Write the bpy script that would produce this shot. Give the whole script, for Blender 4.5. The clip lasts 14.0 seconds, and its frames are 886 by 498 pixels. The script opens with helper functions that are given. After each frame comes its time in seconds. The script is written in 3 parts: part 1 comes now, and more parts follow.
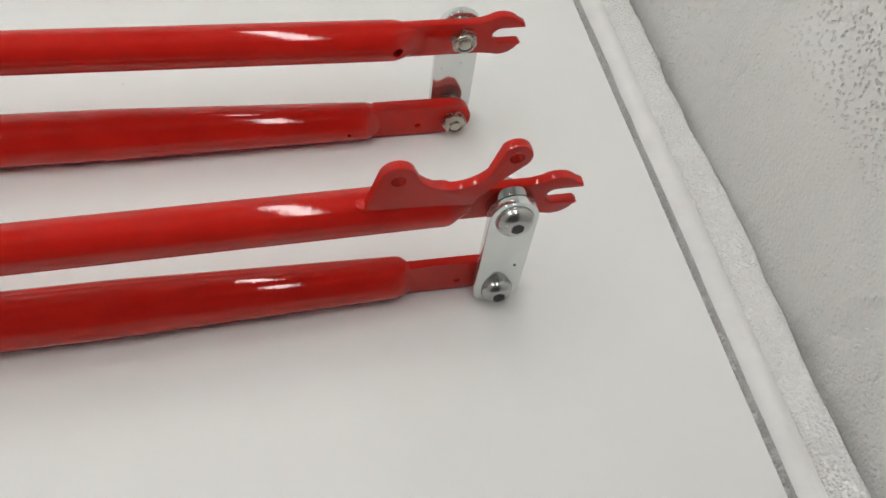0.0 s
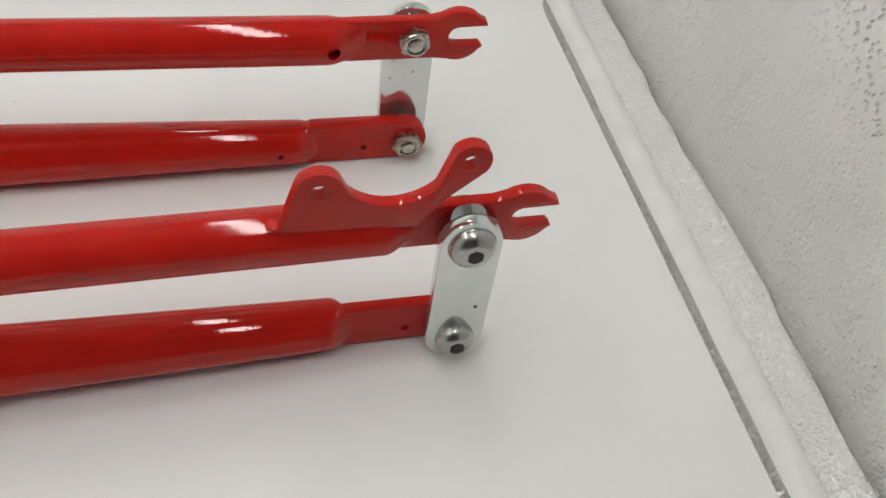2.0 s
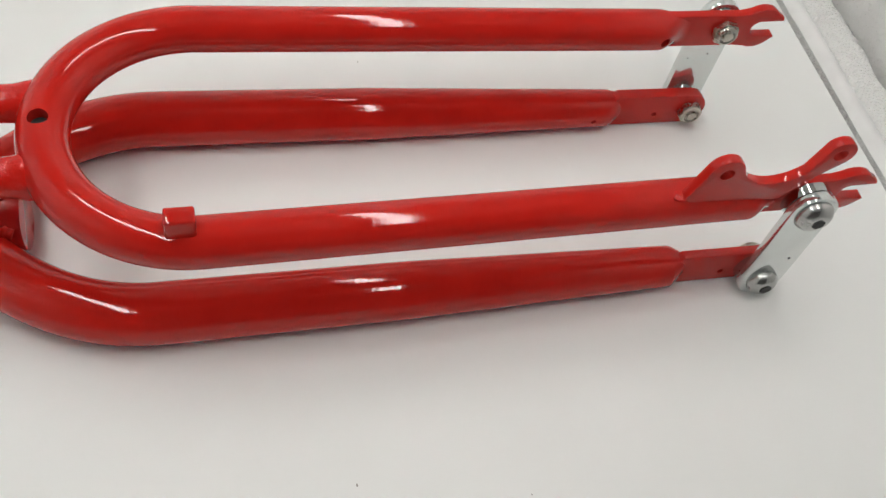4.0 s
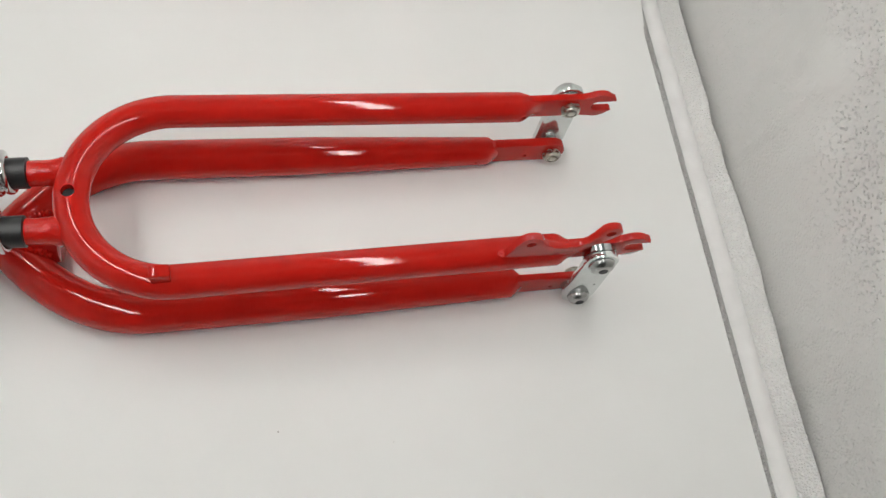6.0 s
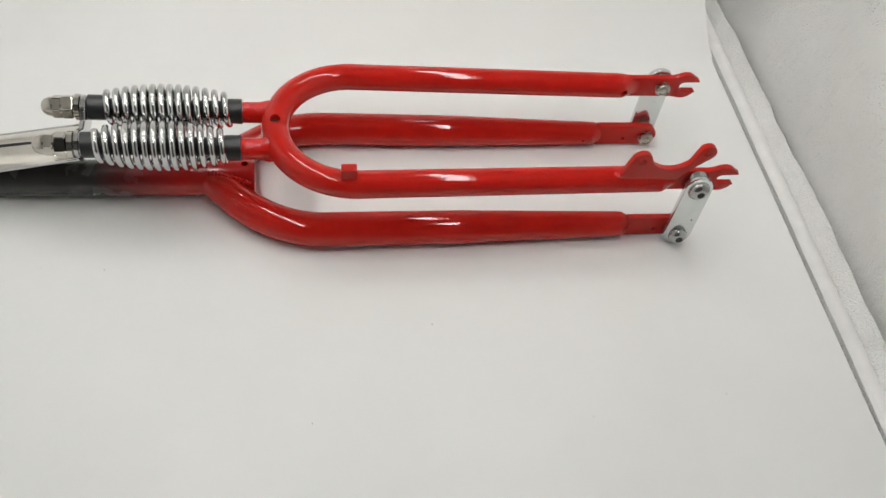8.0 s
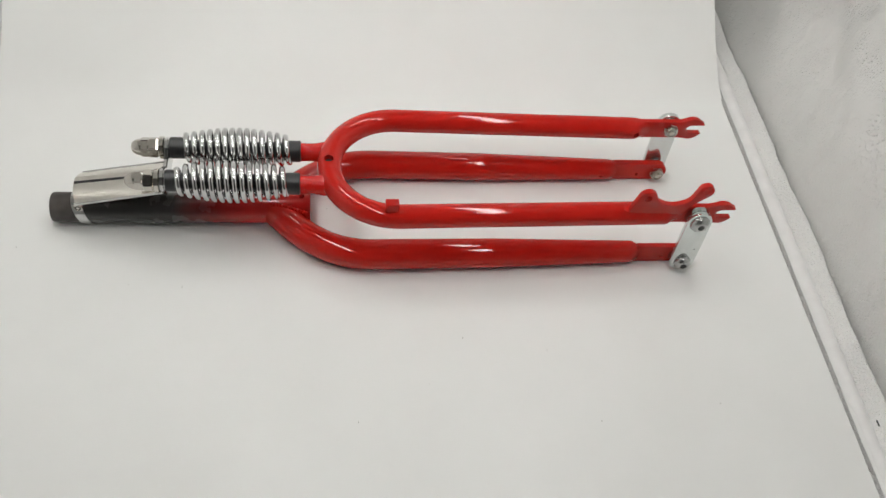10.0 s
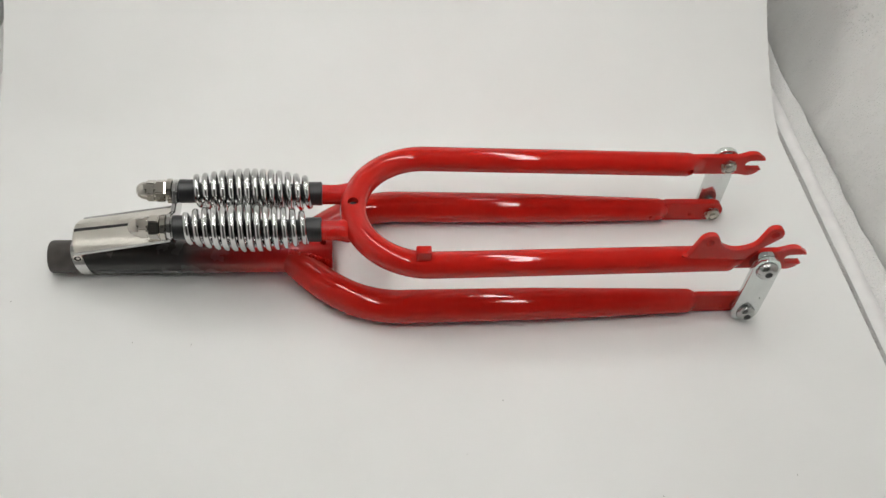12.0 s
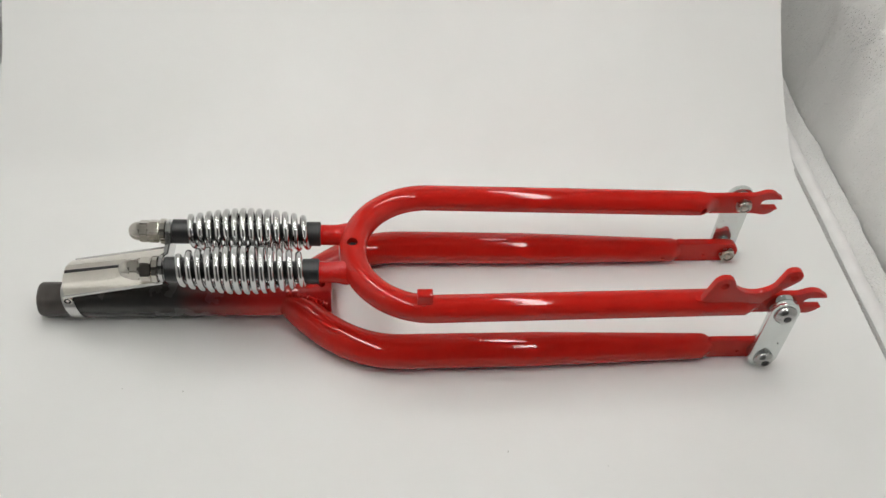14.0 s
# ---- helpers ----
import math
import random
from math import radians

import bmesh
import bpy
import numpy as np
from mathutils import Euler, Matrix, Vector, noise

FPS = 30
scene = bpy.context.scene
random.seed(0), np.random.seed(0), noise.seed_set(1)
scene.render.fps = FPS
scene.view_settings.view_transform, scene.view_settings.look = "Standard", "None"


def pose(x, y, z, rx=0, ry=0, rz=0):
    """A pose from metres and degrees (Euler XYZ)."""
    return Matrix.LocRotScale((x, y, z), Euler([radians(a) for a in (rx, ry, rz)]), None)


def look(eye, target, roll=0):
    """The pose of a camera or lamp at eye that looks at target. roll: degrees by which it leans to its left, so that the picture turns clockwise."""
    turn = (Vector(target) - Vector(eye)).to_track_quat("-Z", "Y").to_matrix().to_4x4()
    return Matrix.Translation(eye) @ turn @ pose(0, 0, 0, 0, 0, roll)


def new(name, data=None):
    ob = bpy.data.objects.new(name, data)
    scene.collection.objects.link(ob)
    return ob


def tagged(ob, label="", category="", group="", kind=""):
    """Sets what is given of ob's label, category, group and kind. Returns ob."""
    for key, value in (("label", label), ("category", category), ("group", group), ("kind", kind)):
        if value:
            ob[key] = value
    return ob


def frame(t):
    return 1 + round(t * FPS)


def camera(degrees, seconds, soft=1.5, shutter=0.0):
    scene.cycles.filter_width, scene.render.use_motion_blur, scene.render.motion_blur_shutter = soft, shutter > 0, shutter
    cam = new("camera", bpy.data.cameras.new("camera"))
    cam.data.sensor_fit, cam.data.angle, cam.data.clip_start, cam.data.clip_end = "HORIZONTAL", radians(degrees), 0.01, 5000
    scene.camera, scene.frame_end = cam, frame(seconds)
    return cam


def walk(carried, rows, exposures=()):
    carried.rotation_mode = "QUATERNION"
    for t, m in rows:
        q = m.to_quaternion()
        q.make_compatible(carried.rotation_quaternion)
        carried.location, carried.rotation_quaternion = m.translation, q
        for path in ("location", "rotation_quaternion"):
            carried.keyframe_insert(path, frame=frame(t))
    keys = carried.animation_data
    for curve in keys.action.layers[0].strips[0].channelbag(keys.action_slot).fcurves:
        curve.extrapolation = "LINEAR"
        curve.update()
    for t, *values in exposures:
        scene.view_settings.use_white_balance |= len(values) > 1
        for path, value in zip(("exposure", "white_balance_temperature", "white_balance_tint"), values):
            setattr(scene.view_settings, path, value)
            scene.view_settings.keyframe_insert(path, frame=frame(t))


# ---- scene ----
cam = camera(52.28, 14.0)
PATH = [
    (0, (-0.1087, -0.2919, 0.3699), (0.2858, 0.8382, -1.2323), 9.67),
    (0.5, (-0.0962, -0.2952, 0.3555), (0.3209, 0.9421, -1.1595), 8.76),
    (1, (-0.0939, -0.2949, 0.3206), (0.3477, 0.9847, -1.1517), 9.05),
    (1.5, (-0.0752, -0.2627, 0.2788), (0.3685, 1.0061, -1.2022), 9.10),
    (2, (-0.0777, -0.2591, 0.2961), (0.3626, 0.9943, -1.1989), 9.37),
    (2.5, (-0.0718, -0.2551, 0.2947), (0.3840, 0.9780, -1.2125), 10.57),
    (3, (-0.0708, -0.2102, 0.2913), (0.3821, 0.9788, -1.2518), 12.16),
    (3.5, (-0.1842, -0.2368, 0.3053), (0.2794, 0.9119, -1.2648), 13.63),
    (3.7, (-0.2511, -0.2559, 0.3272), (0.2097, 0.8676, -1.2619), 13.74),
    (5.8, (-0.2087, -0.2707, 0.5432), (0.1677, 0.5134, -1.2578), 19.45),
    (6, (-0.2061, -0.2693, 0.5721), (0.1706, 0.5181, -1.2274), 19.48),
    (6.5, (-0.1955, -0.2740, 0.5775), (0.1638, 0.5681, -1.2006), 16.54),
    (7, (-0.2225, -0.3309, 0.5541), (0.1406, 0.6306, -1.1616), 12.98),
    (7.5, (-0.2954, -0.4151, 0.5186), (0.0728, 0.6786, -1.1150), 11.19),
    (8, (-0.3057, -0.5010, 0.5557), (0.0130, 0.7161, -0.9990), 10.22),
    (8.2, (-0.3052, -0.5276, 0.5768), (0.0066, 0.7059, -0.9663), 10.56),
    (10.3, (-0.3144, -0.5677, 0.6436), (-0.0862, 0.6799, -0.9028), 7.50),
    (10.5, (-0.3101, -0.5824, 0.6447), (-0.0826, 0.6892, -0.8822), 7.25),
    (11, (-0.2892, -0.5469, 0.6274), (-0.0925, 0.7302, -0.8992), 6.11),
    (11.5, (-0.3207, -0.5022, 0.5856), (-0.1233, 0.7922, -0.9262), 5.64),
    (12, (-0.3171, -0.4960, 0.5883), (-0.1284, 0.8132, -0.9119), 5.47),
    (12.5, (-0.3076, -0.4852, 0.5692), (-0.1242, 0.8565, -0.9026), 5.26),
    (13, (-0.3214, -0.4766, 0.5684), (-0.1456, 0.8753, -0.8950), 4.96),
    (13.5, (-0.3121, -0.4787, 0.5708), (-0.1516, 0.8886, -0.8799), 4.33),
    (14, (-0.3057, -0.4743, 0.5718), (-0.1476, 0.8947, -0.8776), 4.32),
]
EXPOSURES = [(0, -0.08), (1, -0.10), (2.5, -0.07), (3.5, -0.01), (6, -0.03), (8, 0.0), (10.5, -0.03), (14, -0.02)]
walk(cam, [(t, look(eye, target, roll)) for t, eye, target, roll in PATH], EXPOSURES)

pi, sin, cos = math.pi, math.sin, math.cos

# ---- world and light ----
world = bpy.data.worlds.new("world")
world.use_nodes = True
scene.world = world
wb = world.node_tree.nodes["Background"]
wb.inputs[0].default_value = (0.9, 0.95, 1.0, 1)
wb.inputs[1].default_value = 0.1
LAMP_POWERS = (25.1, 28.5)
LAMP_PLACES = ((-0.044, 0.01, 0.775), (-0.485, 0.01, 0.775))
LAMP_SIZE = (0.034, 0.84)
LAMP_YAW = 4.0


# ---- materials ----
def shader(name, base, rough=0.5, metal=0.0, coat=0.0, spec=0.5):
    m = bpy.data.materials.new(name)
    m.use_nodes = True
    nt = m.node_tree
    b = nt.nodes["Principled BSDF"]
    b.inputs["Base Color"].default_value = (*base, 1)
    b.inputs["Roughness"].default_value = rough
    b.inputs["Metallic"].default_value = metal
    b.inputs["Coat Weight"].default_value = coat
    b.inputs["Coat Roughness"].default_value = 0.03
    b.inputs["Specular IOR Level"].default_value = spec
    return m, nt, b


def node(nt, kind, **values):
    n = nt.nodes.new(kind)
    for k, v in values.items():
        n.inputs[k.replace("_", " ")].default_value = v
    return n


def place(nt, scale=(1, 1, 1)):
    g = nt.nodes.new("ShaderNodeNewGeometry")
    mp = nt.nodes.new("ShaderNodeMapping")
    mp.inputs["Scale"].default_value = scale
    nt.links.new(g.outputs["Position"], mp.inputs["Vector"])
    return mp.outputs[0]


def noise_at(nt, scale, detail=3.0, rough=0.5, stretch=(1, 1, 1)):
    n = node(nt, "ShaderNodeTexNoise", Scale=scale, Detail=detail, Roughness=rough)
    nt.links.new(place(nt, stretch), n.inputs["Vector"])
    return n.outputs["Fac"]


def ramp(nt, fac, stops):
    r = nt.nodes.new("ShaderNodeValToRGB")
    for i, (p, c) in enumerate(stops):
        e = r.color_ramp.elements[i] if i < 2 else r.color_ramp.elements.new(p)
        e.position, e.color = p, (*c, 1)
    nt.links.new(fac, r.inputs[0])
    return r.outputs[0]


def spread(nt, fac, lo, hi, a=0.3, b=0.7):
    r = nt.nodes.new("ShaderNodeMapRange")
    for k, v in zip(("From Min", "From Max", "To Min", "To Max"), (a, b, lo, hi)):
        r.inputs[k].default_value = v
    nt.links.new(fac, r.inputs["Value"])
    return r.outputs[0]


def bumped(nt, b, height, strength, distance, before=None):
    n = node(nt, "ShaderNodeBump", Strength=strength, Distance=distance)
    nt.links.new(height, n.inputs["Height"])
    if before:
        nt.links.new(before, n.inputs["Normal"])
    nt.links.new(n.outputs[0], b.inputs["Normal"])
    return n.outputs[0]


def make_red():
    m, nt, b = shader("red_gloss_paint", (0.62, 0.012, 0.010), 0.5, 0, 1.0, 0.0)
    b.inputs["Coat IOR"].default_value = 1.40
    nt.links.new(ramp(nt, noise_at(nt, 60, 4), [(0.3, (0.460, 0.0120, 0.0080)), (0.7, (0.520, 0.0150, 0.0095))]), b.inputs["Base Color"])
    bumped(nt, b, noise_at(nt, 420, 2), 0.03, 0.0004)
    n = node(nt, "ShaderNodeBump", Strength=0.075, Distance=0.0004)
    nt.links.new(noise_at(nt, 480, 3), n.inputs["Height"])
    nt.links.new(n.outputs[0], b.inputs["Coat Normal"])
    return m


def make_weld():
    m, nt, b = shader("red_paint_over_weld", (0.53, 0.010, 0.006), 0.4, 0, 1.0, 0.0)
    b.inputs["Coat IOR"].default_value = 1.40
    k = bumped(nt, b, noise_at(nt, 420, 3), 0.5, 0.0012)
    nt.links.new(k, b.inputs["Coat Normal"])
    return m


def make_steerer():
    """Red paint that fades into bare dark steel along the tube."""
    m, nt, b = shader("red_fading_to_dark_steel", (0.03, 0.03, 0.03), 0.35, 0, 0.8, 0.3)
    b.inputs["Coat IOR"].default_value = 1.40
    g = nt.nodes.new("ShaderNodeNewGeometry")
    sx = nt.nodes.new("ShaderNodeSeparateXYZ")
    nt.links.new(g.outputs["Position"], sx.inputs[0])
    t = spread(nt, sx.outputs[0], 0, 1, -0.488, -0.392)
    add = nt.nodes.new("ShaderNodeMath")
    add.operation = "ADD"
    nt.links.new(t, add.inputs[0])
    nt.links.new(spread(nt, noise_at(nt, 60, 4, 0.55), -0.05, 0.05), add.inputs[1])
    nt.links.new(ramp(nt, add.outputs[0], [(0.0, (0.030, 0.029, 0.028)), (0.30, (0.038, 0.033, 0.032)), (0.55, (0.11, 0.016, 0.016)), (0.80, (0.34, 0.013, 0.012)), (1.0, (0.55, 0.012, 0.010))]), b.inputs["Base Color"])
    nt.links.new(spread(nt, noise_at(nt, 40, 3), 0.22, 0.29), b.inputs["Roughness"])
    bumped(nt, b, noise_at(nt, 380, 2), 0.025, 0.0006)
    return m


def make_chrome(name, base, lo, hi, wear=0.03, streak=0.0):
    m, nt, b = shader(name, base, lo, 1.0)
    nt.links.new(spread(nt, noise_at(nt, 180, 4), lo, hi), b.inputs["Roughness"])
    nt.links.new(ramp(nt, noise_at(nt, 70, 4), [(0.35, tuple(c * 0.93 for c in base)), (0.65, base)]), b.inputs["Base Color"])
    k = bumped(nt, b, noise_at(nt, 240, 3), wear, 0.0006)
    if streak:
        bumped(nt, b, noise_at(nt, 1.0, 4, 0.6, (14, 420, 60)), streak, 0.0010, k)
    return m


def make_zinc():
    m, nt, b = shader("zinc_plated_steel", (0.72, 0.75, 0.74), 0.3, 0.85)
    nt.links.new(spread(nt, noise_at(nt, 260, 5, 0.6, (1, 1, 0.25)), 0.07, 0.15), b.inputs["Roughness"])
    nt.links.new(ramp(nt, noise_at(nt, 120, 5, 0.6), [(0.3, (0.68, 0.71, 0.70)), (0.7, (0.76, 0.79, 0.78))]), b.inputs["Base Color"])
    bumped(nt, b, noise_at(nt, 600, 3), 0.10, 0.0004)
    return m


def make_sheet():
    m, nt, b = shader("matt_white_pvc", (0.78, 0.775, 0.76), 0.42, 0, 0, 0.35)
    nt.links.new(ramp(nt, noise_at(nt, 7, 5, 0.55), [(0.3, (0.765, 0.760, 0.745)), (0.7, (0.800, 0.796, 0.784))]), b.inputs["Base Color"])
    nt.links.new(spread(nt, noise_at(nt, 25, 4), 0.38, 0.50), b.inputs["Roughness"])
    bumped(nt, b, noise_at(nt, 900, 2), 0.03, 0.0003)
    return m


def make_foil(name, cell, strength, base=(0.66, 0.65, 0.63), rough=(0.30, 0.46), metal=0.35, cover=(0.40, 0.62), pits=True, cross=0.0):
    """Silver-coated cloth with an embossed leathery grain, creased in places; pits: stretched open higher up."""
    m, nt, b = shader(name, base, 0.36, metal)
    v = nt.nodes.new("ShaderNodeTexVoronoi")
    v.inputs["Scale"].default_value = cell
    warp = node(nt, "ShaderNodeTexNoise", Scale=cell * 0.7, Detail=2.0)
    pos = place(nt)
    nt.links.new(pos, warp.inputs["Vector"])
    mix = nt.nodes.new("ShaderNodeVectorMath")
    mix.operation = "MULTIPLY_ADD"
    nt.links.new(warp.outputs["Color"], mix.inputs[0])
    mix.inputs[1].default_value = (0.6 / cell,) * 3
    nt.links.new(pos, mix.inputs[2])
    nt.links.new(mix.outputs[0], v.inputs["Vector"])
    grain = spread(nt, v.outputs["Distance"], 1.0, 0.0, 0.0, 0.75)
    amount = spread(nt, noise_at(nt, 16, 4, 0.6), 0.10, 1.0, *cover)
    mul = nt.nodes.new("ShaderNodeMath")
    mul.operation = "MULTIPLY"
    nt.links.new(grain, mul.inputs[0])
    nt.links.new(amount, mul.inputs[1])
    k = bumped(nt, b, noise_at(nt, 34, 5, 0.55), 0.22, 0.006)
    folds = nt.nodes.new("ShaderNodeValToRGB")
    for i, (p, c) in enumerate(((0.42, 0.0), (0.5, 1.0), (0.60, 0.0))):
        e = folds.color_ramp.elements[i] if i < 2 else folds.color_ramp.elements.new(p)
        e.position, e.color = p, (c, c, c, 1)
    folds.color_ramp.interpolation = "EASE"
    nt.links.new(noise_at(nt, 10, 3, 0.55, (1, 1.5, 0.7)), folds.inputs[0])
    if pits:
        k = bumped(nt, b, folds.outputs[0], 0.26, 0.005, k)
    if cross:
        k = bumped(nt, b, noise_at(nt, 1.0, 2, 0.5, (90, 470, 90)), cross, 0.0022, k)
    bumped(nt, b, mul.outputs[0], strength, 0.0022, k)
    if pits:
        w = nt.nodes.new("ShaderNodeTexVoronoi")
        w.inputs["Scale"].default_value = 360
        nt.links.new(mix.outputs[0], w.inputs["Vector"])
        dots = spread(nt, w.outputs["Distance"], -1.0, 0.0, 0.16, 0.36)
        where = spread(nt, noise_at(nt, 8, 3, 0.5), 0.0, 1.0, 0.34, 0.46)
        parts = nt.nodes.new("ShaderNodeSeparateXYZ")
        nt.links.new(pos, parts.inputs[0])
        high = spread(nt, parts.outputs["Z"], 0.14, 1.0, 0.080, 0.115)
        both = dots
        for other in (where, high):
            m2 = nt.nodes.new("ShaderNodeMath")
            m2.operation = "MULTIPLY"
            nt.links.new(both, m2.inputs[0])
            nt.links.new(other, m2.inputs[1])
            both = m2.outputs[0]
        bumped(nt, b, both, 1.0, 0.0026, b.inputs["Normal"].links[0].from_socket)
    nt.links.new(spread(nt, noise_at(nt, 22, 4), *rough), b.inputs["Roughness"])
    nt.links.new(ramp(nt, noise_at(nt, 9, 5), [(0.3, tuple(c * 0.9 for c in base)), (0.7, base)]), b.inputs["Base Color"])
    return m


def make_plain(name, a, c, rough, scale=40, bump=0.05, depth=0.001):
    m, nt, b = shader(name, a, rough)
    nt.links.new(ramp(nt, noise_at(nt, scale, 4), [(0.3, a), (0.7, c)]), b.inputs["Base Color"])
    nt.links.new(spread(nt, noise_at(nt, scale * 2, 3), rough * 0.85, min(1, rough * 1.15)), b.inputs["Roughness"])
    bumped(nt, b, noise_at(nt, scale * 6, 3), bump, depth)
    return m


RED, WELD, STEERER = make_red(), make_weld(), make_steerer()
CHROME = make_chrome("polished_chrome", (0.62, 0.62, 0.615), 0.04, 0.08)
NICKEL = make_chrome("nickel_plate", (0.62, 0.59, 0.54), 0.05, 0.10, 0.03)
PLATED = make_chrome("dull_nickel_plate", (0.52, 0.49, 0.43), 0.20, 0.34, 0.06)
BOLT = make_chrome("satin_steel", (0.46, 0.46, 0.45), 0.20, 0.28, 0.05)
POLISHED = make_chrome("polished_nickel", (0.80, 0.77, 0.71), 0.08, 0.16, 0.03, 0.22)
SPACER = make_chrome("polished_steel", (0.50, 0.50, 0.49), 0.06, 0.12, 0.04)
ZINC, SHEET = make_zinc(), make_sheet()
FOIL = make_foil("silver_tent_cloth", 440, 0.34, (0.78, 0.775, 0.758), (0.32, 0.48), 0.34, (0.36, 0.62), True)
SEAM = make_foil("silver_seam_cloth", 600, 0.60, (0.88, 0.875, 0.86), (0.33, 0.44), 0.40, (0.15, 0.40), False, 0.52)
BLACK = make_plain("black_rubber", (0.012, 0.013, 0.013), (0.020, 0.020, 0.021), 0.38, 90)
BARE = make_plain("bare_dark_steel", (0.045, 0.038, 0.034), (0.070, 0.060, 0.054), 0.55, 160, 0.12)
# near black: pit marks and thread, and the painted shade of holes and sockets
DARK = make_plain("black_marks_and_recess_shade", (0.008, 0.008, 0.008), (0.014, 0.014, 0.014), 0.6, 90)
BINDING = make_plain("white_nylon_binding", (0.74, 0.73, 0.72), (0.80, 0.79, 0.78), 0.5, 60, 0.1)
CORD = make_foil("grey_edge_cord", 620, 0.8, (0.54, 0.535, 0.525), (0.34, 0.46), 0.55, (0.1, 0.3), False)
# dark grey that paints the shade of the gap beside the cord
GAP_SHADE = make_plain("dark_grey_gap_shade", (0.05, 0.05, 0.05), (0.16, 0.155, 0.15), 0.5, 240, 0.2)
# for the unseen screens added at the front
SCREEN = make_plain("dark_grey_screen", (0.12, 0.12, 0.118), (0.16, 0.16, 0.157), 0.8, 30)
TABLE = make_plain("grey_laminate", (0.30, 0.30, 0.29), (0.36, 0.36, 0.35), 0.6, 12)
HOUSING = make_plain("white_aluminium", (0.7, 0.7, 0.7), (0.76, 0.76, 0.76), 0.4, 40)


def make_glow(name, power, tint):
    m, nt, b = shader(name, (0.8, 0.8, 0.8), 0.5)
    b.inputs["Emission Color"].default_value = (*tint, 1)
    b.inputs["Emission Strength"].default_value = power
    return m


GLOWS = [make_glow("led_diffuser", p, (0.985, 0.985, 0.956)) for p in LAMP_POWERS]


# ---- building blocks ----
def thing(name, label, category, at=(0, 0, 0), kind="", group=""):
    ob = new(name)
    ob.location = at
    ob.empty_display_size = 0.02
    return tagged(ob, label, category, group, kind)


def mesh_of(name, bm, material, sharp=35):
    bmesh.ops.recalc_face_normals(bm, faces=bm.faces)
    me = bpy.data.meshes.new(name)
    bm.to_mesh(me)
    bm.free()
    for p in me.polygons:
        p.use_smooth = True
    me.set_sharp_from_angle(angle=radians(sharp))
    me.materials.append(material)
    return me


def lean(co):
    """The steerer points a little off the fork's axis."""
    return 0.010 * max(0.0, -0.36 - co.x) - 0.0008


def part(name, bm, material, parent, label="", sharp=35, askew=False):
    if askew:
        for v in bm.verts:
            v.co.y += lean(v.co)
    ob = new(name, mesh_of(name, bm, material, sharp))
    top = parent
    off = Vector()
    while top:
        off += top.location
        top = top.parent
    ob.location = -off if parent.type == "EMPTY" else (0, 0, 0)
    ob.parent = parent
    if label:
        ob["label"] = label
    return ob


def surface(name, bm, material, label, category, sharp=35):
    return tagged(new(name, mesh_of(name, bm, material, sharp)), label, category, kind="structure")


def box(bm, lo, hi, bevel=0.0, seg=2):
    v = [bm.verts.new((x, y, z)) for x in (lo[0], hi[0]) for y in (lo[1], hi[1]) for z in (lo[2], hi[2])]
    fs = [bm.faces.new([v[i] for i in q]) for q in ((0, 1, 3, 2), (4, 6, 7, 5), (0, 4, 5, 1), (2, 3, 7, 6), (0, 2, 6, 4), (1, 5, 7, 3))]
    if bevel:
        bmesh.ops.bevel(bm, geom=list({e for f in fs for e in f.edges}), offset=bevel, segments=seg, affect="EDGES", profile=0.5)
    return bm


def tube(path, radius, seg=40, flat=None, caps=True):
    """A round bar along path; radius(i) gives its radius, flat(i) its width and height factors."""
    bm = bmesh.new()
    pts = [Vector(p) for p in path]
    rings, up = [], None
    for i, p in enumerate(pts):
        d = (pts[min(i + 1, len(pts) - 1)] - pts[max(i - 1, 0)]).normalized()
        if up is None:
            up = Vector((0, 0, 1)) if abs(d.z) < 0.9 else Vector((0, 1, 0))
        side = d.cross(up).normalized()
        up = side.cross(d).normalized()
        r = radius(i) if callable(radius) else radius
        fw, fh = flat(i) if flat else (1, 1)
        rings.append([bm.verts.new(p + side * (r * fw * cos(2 * pi * k / seg)) + up * (r * fh * sin(2 * pi * k / seg))) for k in range(seg)])
    for a, b in zip(rings, rings[1:]):
        for k in range(seg):
            bm.faces.new((a[k], a[(k + 1) % seg], b[(k + 1) % seg], b[k]))
    if caps:
        bm.faces.new(rings[0][::-1])
        bm.faces.new(rings[-1])
    return bm


def lathe(profile, axis, centre, seg=40, sides=None):
    """Turns (along, radius) pairs round an axis, 'x' or 'y', through centre."""
    bm = bmesh.new()
    rings = []
    for a, r in profile:
        ring = []
        for k in range(seg):
            u, w = r * cos(2 * pi * k / seg), r * sin(2 * pi * k / seg)
            ring.append(bm.verts.new((a, centre[0] + u, centre[1] + w) if axis == "x" else (centre[0] + u, a, centre[1] + w)))
        rings.append(ring)
    for a, b in zip(rings, rings[1:]):
        for k in range(seg):
            bm.faces.new((a[k], a[(k + 1) % seg], b[(k + 1) % seg], b[k]))
    bm.faces.new(rings[0][::-1])
    bm.faces.new(rings[-1])
    return bm


def arc(cx, cz, r, a0, a1, n=10):
    return [(cx + r * cos(radians(a0 + (a1 - a0) * i / n)), cz + r * sin(radians(a0 + (a1 - a0) * i / n))) for i in range(n + 1)]


